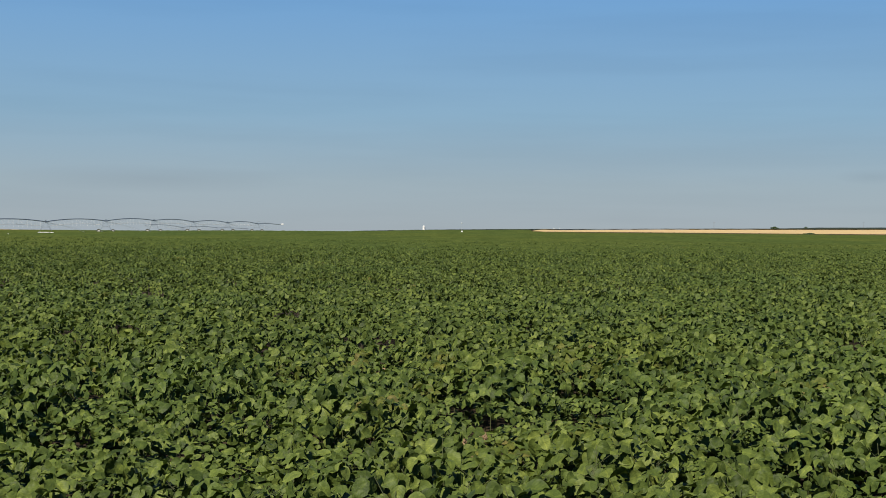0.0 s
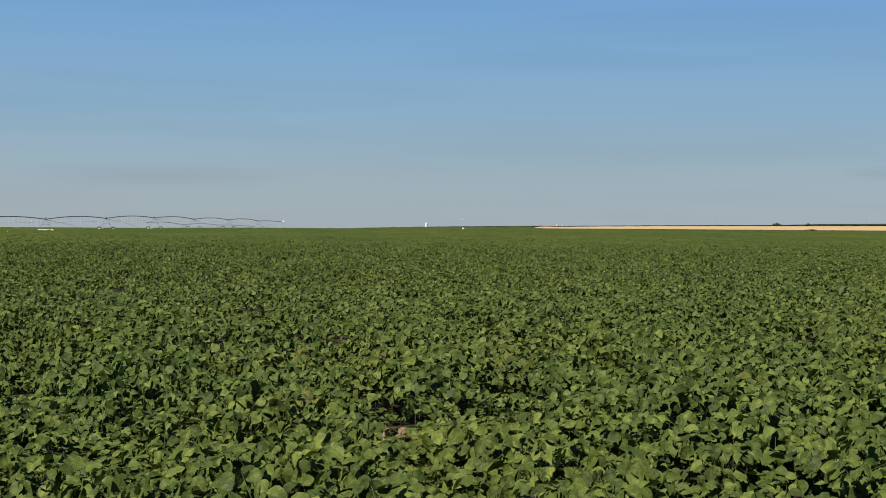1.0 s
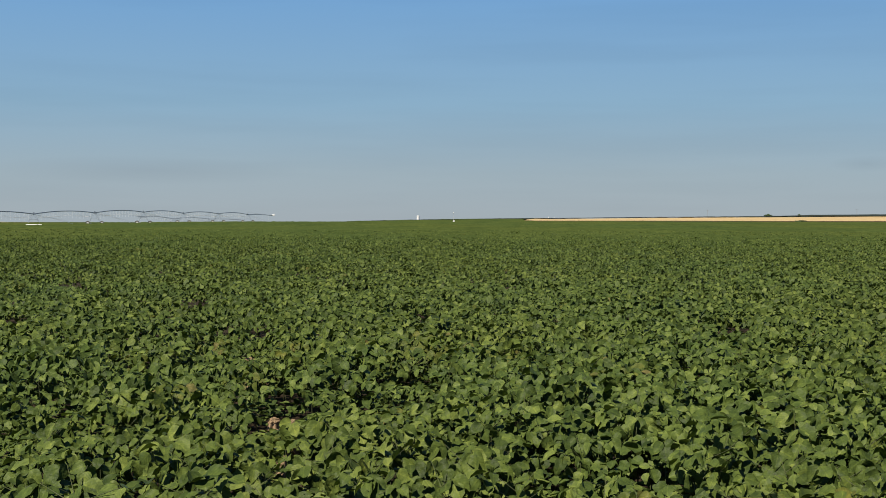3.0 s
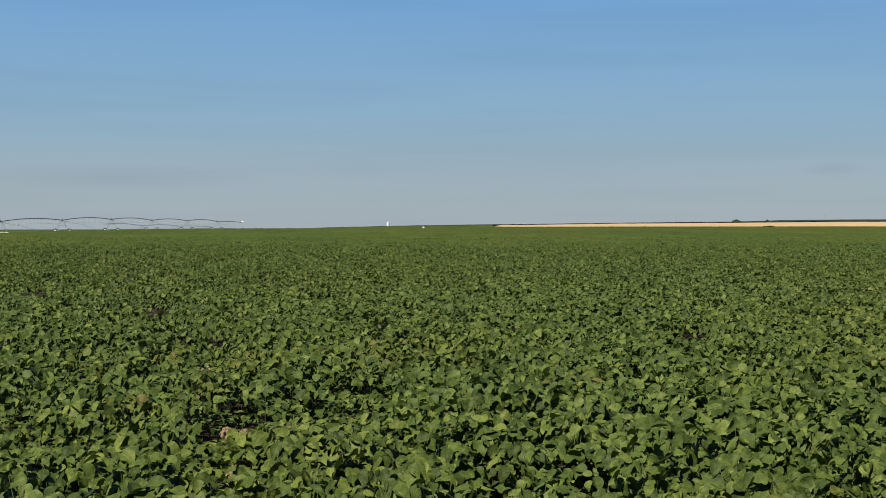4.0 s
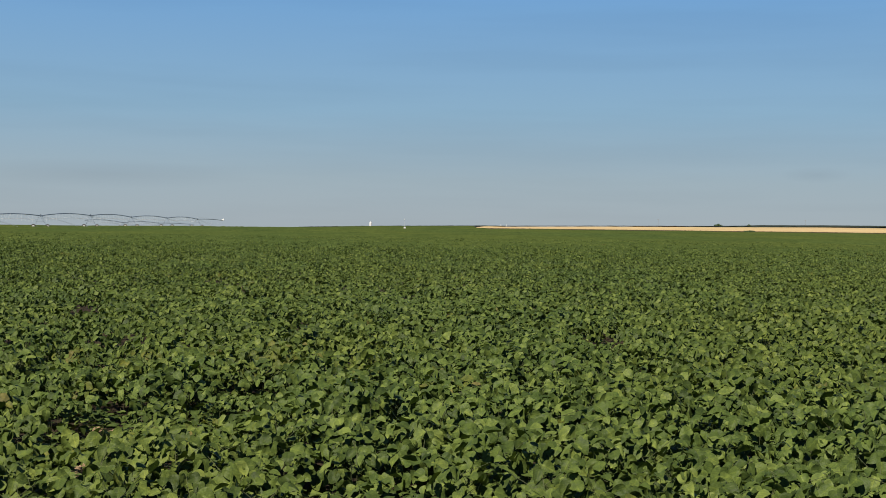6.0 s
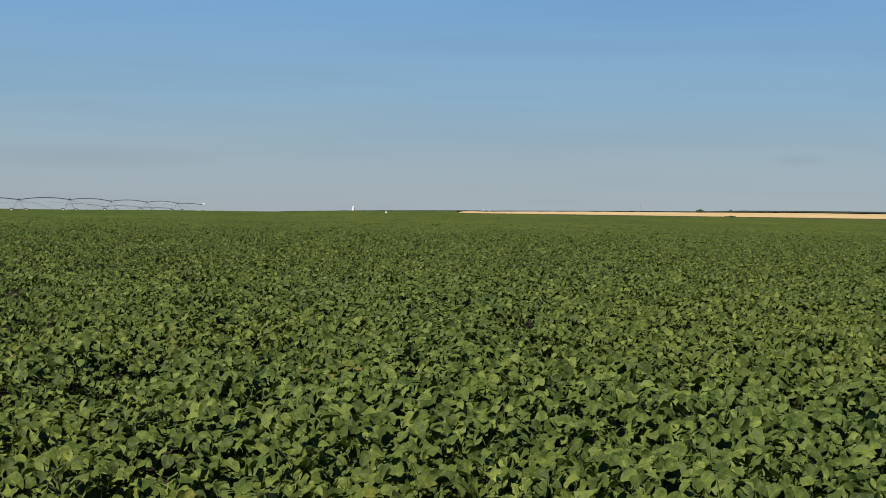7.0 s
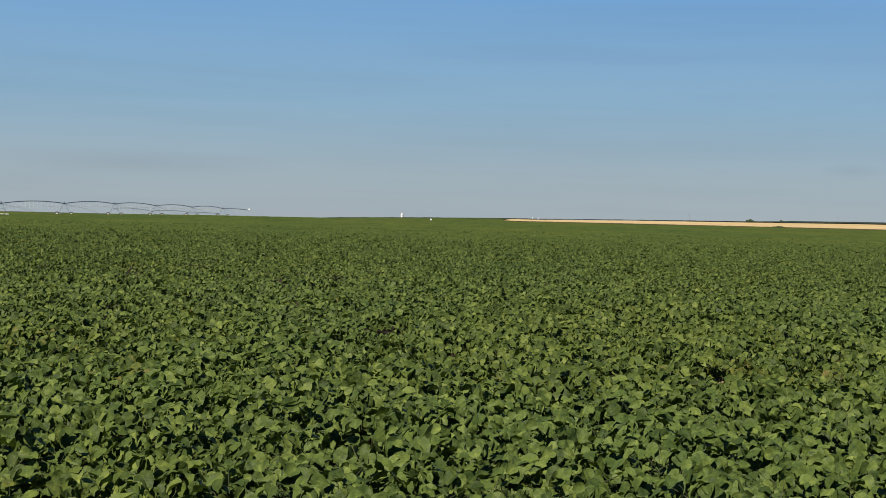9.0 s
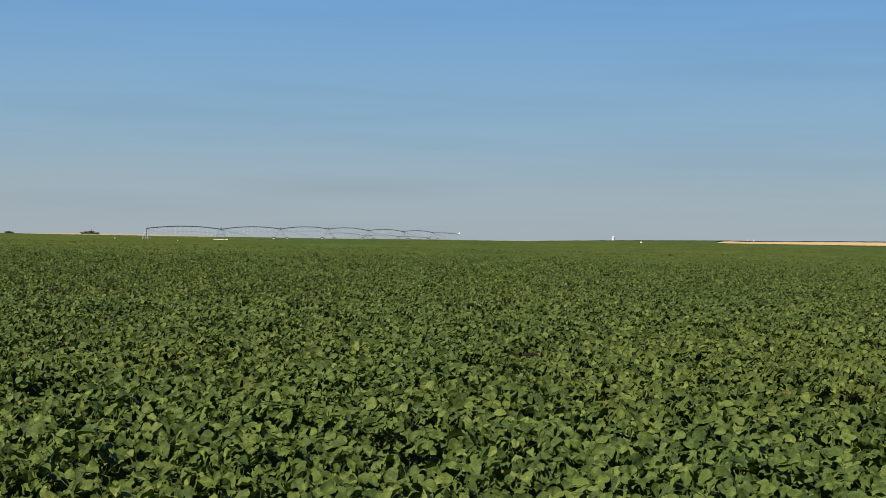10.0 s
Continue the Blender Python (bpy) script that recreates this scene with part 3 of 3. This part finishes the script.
# heaps added to lift the bare soil into sun and view
soil_mound(-0.12, 10.75, 0.10, 0.40, 0.25, 1)
soil_mound(0.04, 10.5, 0.08, 0.35, 0.27, 6)
soil_mound(-0.02, 10.1, 0.07, 0.25, 0.24, 7)
soil_mound(0.14, 8.8, 0.09, 0.3, 0.28, 4)
soil_mound(-0.85, 15.0, 0.18, 0.8, 0.29, 2)
soil_mound(8.4, 14.0, 0.16, 0.6, 0.27, 3)
soil_mound(9.4, 14.3, 0.12, 0.5, 0.27, 8)

# rows at the foot of the camera, then the nearest rows in view, plant by plant
crowd("bean_crop", stand(1.2, 5.6, 0.30, 0.17, 10), 2, 1.35, "dense green bean plants in close rows")
crowd("bean_crop", stand(1.2, 5.6, 0.30, 0.17, 19), 2, 1.35, "shaded lower leaves of the bean plants", True)
# the same rows going on to both sides
crowd("bean_crop", stand(1.2, 30.0, 0.36, 0.32, 21, lambda y: -18.0, left_edge), 2, 1.4, "dense green bean plants in close rows")
crowd("bean_crop", stand(1.2, 30.0, 0.36, 0.32, 22, right_edge, lambda y: 23.0), 2, 1.4, "dense green bean plants in close rows")
x, y, turn, size, sick = stand(5.9, 7.4, 0.40, 0.180, 11)
near_first = {}
for i in range(len(x)):
    key = (i % len(PLANTS), bool(sick[i]))
    m = pose(x[i], y[i], float(land(x[i], y[i])), 0, 0, math.degrees(turn[i])) @ Matrix.Diagonal((max(size[i], 0.9), max(size[i], 0.9), size[i], 1))
    if key not in near_first:
        near_first[key] = bean_plant(*key)
        near_first[key].matrix_basis = m
    else:
        ob = near_first[key]
        keep = ob.matrix_basis.copy()
        ob.matrix_basis = Matrix.Identity(4)
        copy_thing(ob, m)
        ob.matrix_basis = keep

DENSE = "dense green bean plants in close rows"
crowd("bean_crop", stand(7.5, 10.1, 0.38, 0.180, 12), 3, 1.0, DENSE)
x, y, turn, size, sick = stand(6.0, 17.0, 0.30, 0.21, 18)
keep = (np.hypot(x + 0.15, (y - 10.9) * 0.35) > 0.32) & (size > 0.74)
x, y, turn, size, sick = x[keep], y[keep], turn[keep], size[keep], sick[keep]
crowd("bean_crop", (x, y, turn * 4, size * 0.72, sick), 2, 1.05, "shaded lower leaves of the bean plants", True)
crowd("bean_crop", stand(10.1, 16.2, 0.38, 0.185, 17), 0, 1.0, DENSE)
crowd("bean_crop", stand(16.2, 28.0, 0.38, 0.21, 13), 1, 1.0, DENSE)
crowd("bean_crop", stand(28.0, 52.0, 0.40, 0.26, 14), 2, 1.05, DENSE)
crowd("bean_crop", stand(52.0, 112.0, 0.60, 0.55, 15), 2, 1.2, DENSE)
crowd("bean_crop", stand(112.0, 185.0, 1.0, 1.0, 16), 2, 1.3, DENSE)


# ---- irrigation machine ----
def wheel(parent, at, across):
    """A tall lugged farm wheel on its axle."""
    bm = bmesh.new()
    prof = [(0.36, -0.10), (0.52, -0.15), (0.57, -0.10), (0.57, 0.10), (0.52, 0.15), (0.36, 0.10)]
    sides = 18
    rings = [[bm.verts.new((r * math.cos(k * math.tau / sides), w, r * math.sin(k * math.tau / sides))) for k in range(sides)] for r, w in prof]
    for a, b in zip(rings, rings[1:] + rings[:1]):
        for k in range(sides):
            bm.faces.new((a[k], a[(k + 1) % sides], b[(k + 1) % sides], b[k]))
    for k in range(sides):
        a = k * math.tau / sides
        bmesh.ops.create_cube(bm, size=1, matrix=Matrix.Rotation(-a, 4, "Y") @ Matrix.LocRotScale((0.58, 0, 0), None, (0.06, 0.24, 0.05)))
    t = part("wheel", bm, TYRE, parent)
    t.matrix_basis = Matrix.Translation(at) @ Matrix.Rotation(across, 4, "Z")
    bm = bmesh.new()
    lathe(bm, [(0.37, -0.05), (0.37, 0.05), (0.30, 0.02), (0.10, 0.06), (0.10, -0.06), (0.30, -0.02)], 16)
    bmesh.ops.rotate(bm, verts=bm.verts, matrix=Matrix.Rotation(math.pi / 2, 3, "X"))
    part("rim", bm, RIM, t)


def machine(name, start, end, joints, tops, arch, end_gun, label, first_is_pivot=True, skid=True):
    """A centre-pivot irrigator: a pivot, arched spans of pipe with trusses and drop hoses, and wheeled towers."""
    a, b = Vector((*start, 0)), Vector((*end, 0))
    along = (b - a).normalized()
    across = Vector((-along.y, along.x, 0))
    spots, count = [], len(joints) - 1
    for k in range(count + 1):
        p = a.lerp(b, joints[k])
        g = float(land(p.x, p.y))
        spots.append((Vector((p.x, p.y, g)), tops[k]))
    root = tagged(new(name), label, "irrigator")
    root.location = spots[0][0]
    o = spots[0][0]
    heads = [s - o + Vector((0, 0, h - s.z)) for s, h in spots]
    feet = [s - o for s, h in spots]
    hose = None
    for k in range(count):
        p, q = heads[k], heads[k + 1]
        last = k == count - 1
        rise = arch * (0.35 if last else 1.0)
        bm = bmesh.new()
        line = []
        for i in range(17):
            f = i / 16
            line.append(p.lerp(q, f) + Vector((0, 0, rise * 4 * f * (1 - f))))
        tube(bm, line, 0.105, 6)
        span = part("span_pipe", bm, STEEL, root)
        if not last:
            bm = bmesh.new()
            for sgn in (-1, 1):
                low = [p.lerp(q, i / 8) + Vector((0, 0, rise * 4 * (i / 8) * (1 - i / 8) - (1.1 if 0 < i < 8 else 0.1))) + across * sgn * (0.75 if 0 < i < 8 else 0.05) for i in range(15)]
                tube(bm, low, 0.018, 4)
                for i in range(1, 8):
                    tube(bm, [line[i * 2], low[i]], 0.02, 4)
                    if sgn == 1:
                        tube(bm, [low[i], low[i] - across * 1.5], 0.022, 4)
            part("truss", bm, ZINC, span)
        for i in range(1, 16, 1 if not last else 4):
            if hose is None:
                bm = bmesh.new()
                up, out = Vector((0, 0, 1)), across * 0.22
                tube(bm, [up * 0.02, across * 0.15 + up * 0.12, out, out - up * 1.5], 0.013, 4)
                tube(bm, [out - up * 1.48, out - up * 1.62], 0.03, 5)
                first = part("drop_hose", bm, HOSE, span)
                hose = first.data
            else:
                first = new("drop_hose", hose)
                first.parent = span
            first.location = line[i]
    for k in range(count + (0 if end_gun else 1)):
        top, foot = heads[k], feet[k]
        if k == 0 and first_is_pivot:
            bm = bmesh.new()
            for sx in (-1, 1):
                for sy in (-1, 1):
                    tube(bm, [foot + across * sx * 0.72 + along * sy * 0.72 - Vector((0, 0, 0.05)), top + across * sx * 0.2 + along * sy * 0.2 - Vector((0, 0, 0.15))], 0.045, 5)
            for f in (0.35, 0.7):
                w = 0.72 * (1 - f) + 0.2 * f
                z = foot.lerp(top, f).z
                ring = [foot + across * sx * w + along * sy * w for sx, sy in ((-1, -1), (-1, 1), (1, 1), (1, -1), (-1, -1))]
                tube(bm, [Vector((q.x, q.y, z)) for q in ring], 0.022, 4)
            tower = part("pivot_tower", bm, ZINC, root)
            bm = bmesh.new()
            tube(bm, [foot, top + Vector((0, 0, 0.15))], 0.10, 8)
            part("riser", bm, STEEL, tower)
            continue
        if k == 0:
            continue
        base = 1.8
        wide = foot + Vector((0, 0, 0.70 if k == 1 and skid else 0.57))
        bm = bmesh.new()
        for sgn in (-1, 1):
            for fwd in (-0.35, 0.35):
                tube(bm, [wide + across * sgn * base * 0.82 + Vector((0, 0, 0.1)), top + along * fwd * 1.6 + across * sgn * 0.12], 0.022, 5)
            tube(bm, [wide.lerp(top, 0.5) + across * sgn * base * 0.42 - along * 0.3, wide.lerp(top, 0.5) + across * sgn * base * 0.42 + along * 0.3], 0.035, 4)
        tube(bm, [wide.lerp(top, 0.5) - across * base * 0.42, wide.lerp(top, 0.5) + across * base * 0.42], 0.03, 4)
        tower = part("drive_tower", bm, STEEL, root)
        bm = bmesh.new()
        beam = 0.09 if (k == 1 and skid) else 0.05
        tube(bm, [wide - across * base, wide + across * base], beam, 6)
        part("base_beam", bm, ZINC if (k == 1 and skid) else STEEL, tower)
        bm = bmesh.new()
        box(bm, -0.12, 0.12, -0.10, 0.10, 0, 0.3, 0.02)
        ctl = part("control_box", bm, STEEL, tower)
        ctl.location = top + Vector((0, 0, 0.12))
        for sgn in (-1, 1):
            if k == 1 and skid:
                continue
            wheel(tower, wide + across * sgn * base, math.atan2(across.y, across.x))
    if end_gun:
        q = heads[-1]
        bm = bmesh.new()
        box(bm, q.x - 0.5, q.x + 0.5, q.y - 0.22, q.y + 0.22, q.z + 0.0, q.z + 0.45, 0.06)
        tube(bm, [q + Vector((0, 0, 0.45)), q + along * 1.2 + Vector((0, 0, 0.7))], 0.12, 6)
        part("end_gun", bm, WHITE, root, "white sprinkler gun at the pipe's tip")
        bm = bmesh.new()
        for sgn in (-1, 1):
            tube(bm, [heads[-2] + Vector((0, 0, 0.8)), q + across * sgn * 0.2], 0.015, 4)
        tube(bm, [heads[-2], heads[-2] + Vector((0, 0, 0.8))], 0.035, 5)
        part("stay_cable", bm, ZINC, root)


machine("irrigator", (-88.1, 264.0), (-53.4, 508.2), (0, 0.143, 0.286, 0.427, 0.566, 0.710, 0.855, 1.0), [2.78, 3.02, 3.52, 3.95, 3.86, 3.93, 3.90, 3.70], 0.56, True,
        "long centre-pivot irrigator of arched galvanised pipe on wheeled towers")
machine("irrigator", (-128.7, 627.0), (-92.7, 714.0), (0, 0.333, 0.667, 1.0), [3.3, 2.45, 2.5, 2.2], 0.7, False,
        "farther irrigator of low arched pipe behind the first", first_is_pivot=False, skid=False)


# ---- far things on the skyline ----
def at(az, r, lift=0.0):
    x, y = r * math.sin(radians(az)), r * math.cos(radians(az))
    return Vector((x, y, float(land(x, y)) + lift))


def silo(az, r, radius, top, label):
    p = at(az, r)
    root = tagged(new("silo"), label, "silo")
    root.location = p
    h = top - p.z
    bm = bmesh.new()
    prof = []
    for i in range(12):
        z = h * 0.86 * i / 11
        prof += [(radius, z), (radius * 1.015, z + 0.05)]
    lathe(bm, prof, 20)
    part("wall", bm, WHITE, root)
    bm = bmesh.new()
    lathe(bm, [(radius * 1.04, h * 0.86), (radius * 0.35, h * 0.97), (radius * 0.3, h), (0.05, h)], 20)
    part("roof", bm, ZINC, root)


silo(-0.04, 2000, 2.0, 11.2, "tall narrow white silo on the skyline")
silo(5.42, 2300, 0.9, 11.3, "small pale silo far off on the skyline")
silo(5.66, 2300, 0.9, 10.9, "small pale silo far off on the skyline")


def mast(az, r, top):
    p = at(az, r)
    root = tagged(new("mast"), "thin grey mast with a small pale rounded head above the crop", "mast")
    root.location = p
    h = top - p.z
    bm = bmesh.new()
    lathe(bm, [(0.04, 0), (0.03, h * 0.5), (0.015, h - 0.5)], 8)
    part("pole", bm, ZINC, root)
    bm = bmesh.new()
    lathe(bm, [(0.05, h - 0.7), (0.18, h - 0.58), (0.22, h - 0.40), (0.15, h - 0.18), (0.0, h)], 16)
    part("head", bm, ZINC, root, "pale rounded head")


mast(1.52, 583, 6.0)


def field_box(az, r, w, h, label):
    p = at(az, r)
    root = tagged(new("valve_box"), label, "box")
    root.location = p
    bm = bmesh.new()
    box(bm, -w / 2, w / 2, -w / 2, w / 2, 0.0, CROP + h, 0.04)
    part("cabinet", bm, WHITE, root)
    bm = bmesh.new()
    box(bm, -w * 0.56, w * 0.56, -w * 0.56, w * 0.56, CROP + h, CROP + h + 0.07, 0.02)
    part("lid", bm, ZINC, root)


field_box(1.53, 579, 0.8, 0.55, "small white cabinet standing in the far crop")
field_box(-19.7, 270, 0.18, 0.12, "small white marker box in the bean crop")
field_box(-17.0, 240, 0.16, 0.10, "small white marker box in the bean crop")


def utility_pole(az, r, height):
    p = at(az, r)
    root = tagged(new("utility_pole"), "thin weathered wooden utility pole with a crossarm", "utility pole")
    root.location = p
    bm = bmesh.new()
    tube(bm, [(0, 0, -0.3), (0, 0, height)], [0.11, 0.08], 8)
    part("post", bm, WOOD, root)
    bm = bmesh.new()
    tube(bm, [(-1.2, 0, height - 0.6), (1.2, 0, height - 0.6)], 0.05, 4)
    part("crossarm", bm, WOOD, root)


utility_pole(11.99, 1300, 7.3)
utility_pole(17.9, 1300, 5.8)


def tree(name, az, r, wide, tall, seed, label, lift=0.0):
    """A low far tree: a forked trunk, limbs, and a crown of many small leaf clumps."""
    rd = random.Random(seed)
    p = at(az, r)
    root = tagged(new(name), label, "tree" if name == "tree" else "shrub")
    root.location = p
    bm = bmesh.new()
    tube(bm, [(0, 0, -0.3), (0.1, 0, tall * 0.3), (0.0, 0.1, tall * 0.6)], [0.22, 0.16, 0.08], 7)
    ends = []
    for k in range(22):
        a = k * 2.4 + rd.uniform(-0.3, 0.3)
        q = rd.uniform(0.0, 0.46)
        e = Vector((math.cos(a) * wide * q, math.sin(a) * wide * q * 0.7, tall * rd.uniform(0.25, 0.92 - 0.9 * q)))
        tube(bm, [(0, 0, tall * 0.2), e * 0.55 + Vector((0, 0, tall * 0.12)), e], [0.10, 0.06, 0.02], 5)
        ends.append(e)
    part("trunk", bm, WOOD, root)
    V, F = [], []
    for _ in range(2600):
        e = rd.choice(ends)
        c = e + Vector((rd.gauss(0, wide * 0.07), rd.gauss(0, wide * 0.07), rd.gauss(0, tall * 0.11)))
        c.z = max(c.z, 0.15)
        s = rd.uniform(0.18, 0.42)
        n = Vector((rd.gauss(0, 1), rd.gauss(0, 1), rd.gauss(0.5, 1))).normalized()
        u = n.orthogonal().normalized()
        w = n.cross(u)
        o = len(V)
        V += [c - u * s, c + w * s * 0.6 + n * s * 0.15, c + u * s, c - w * s * 0.6 + n * s * 0.15]
        F += [(o, o + 1, o + 2), (o, o + 2, o + 3)]
    crown = new("crown", mesh_of("crown", np.array(V), np.array(F), [TREE_LEAF]))
    crown.parent = root


tree("shrub", -21.4, 700, 9.0, 3.0, 1, "rounded dark green shrub behind the bean field")
tree("shrub", -24.6, 800, 5.0, 2.4, 2, "small dark green shrub on the skyline")
tree("shrub", 15.8, 683, 6.0, 1.25, 5, "low dark weed clump at the edge of the stubble")
tree("tree", 14.42, 1500, 8.5, 3.4, 3, "low dark tree clump on the far rise")
tree("tree", 15.65, 1500, 4.5, 2.4, 4, "small dark tree on the far rise")
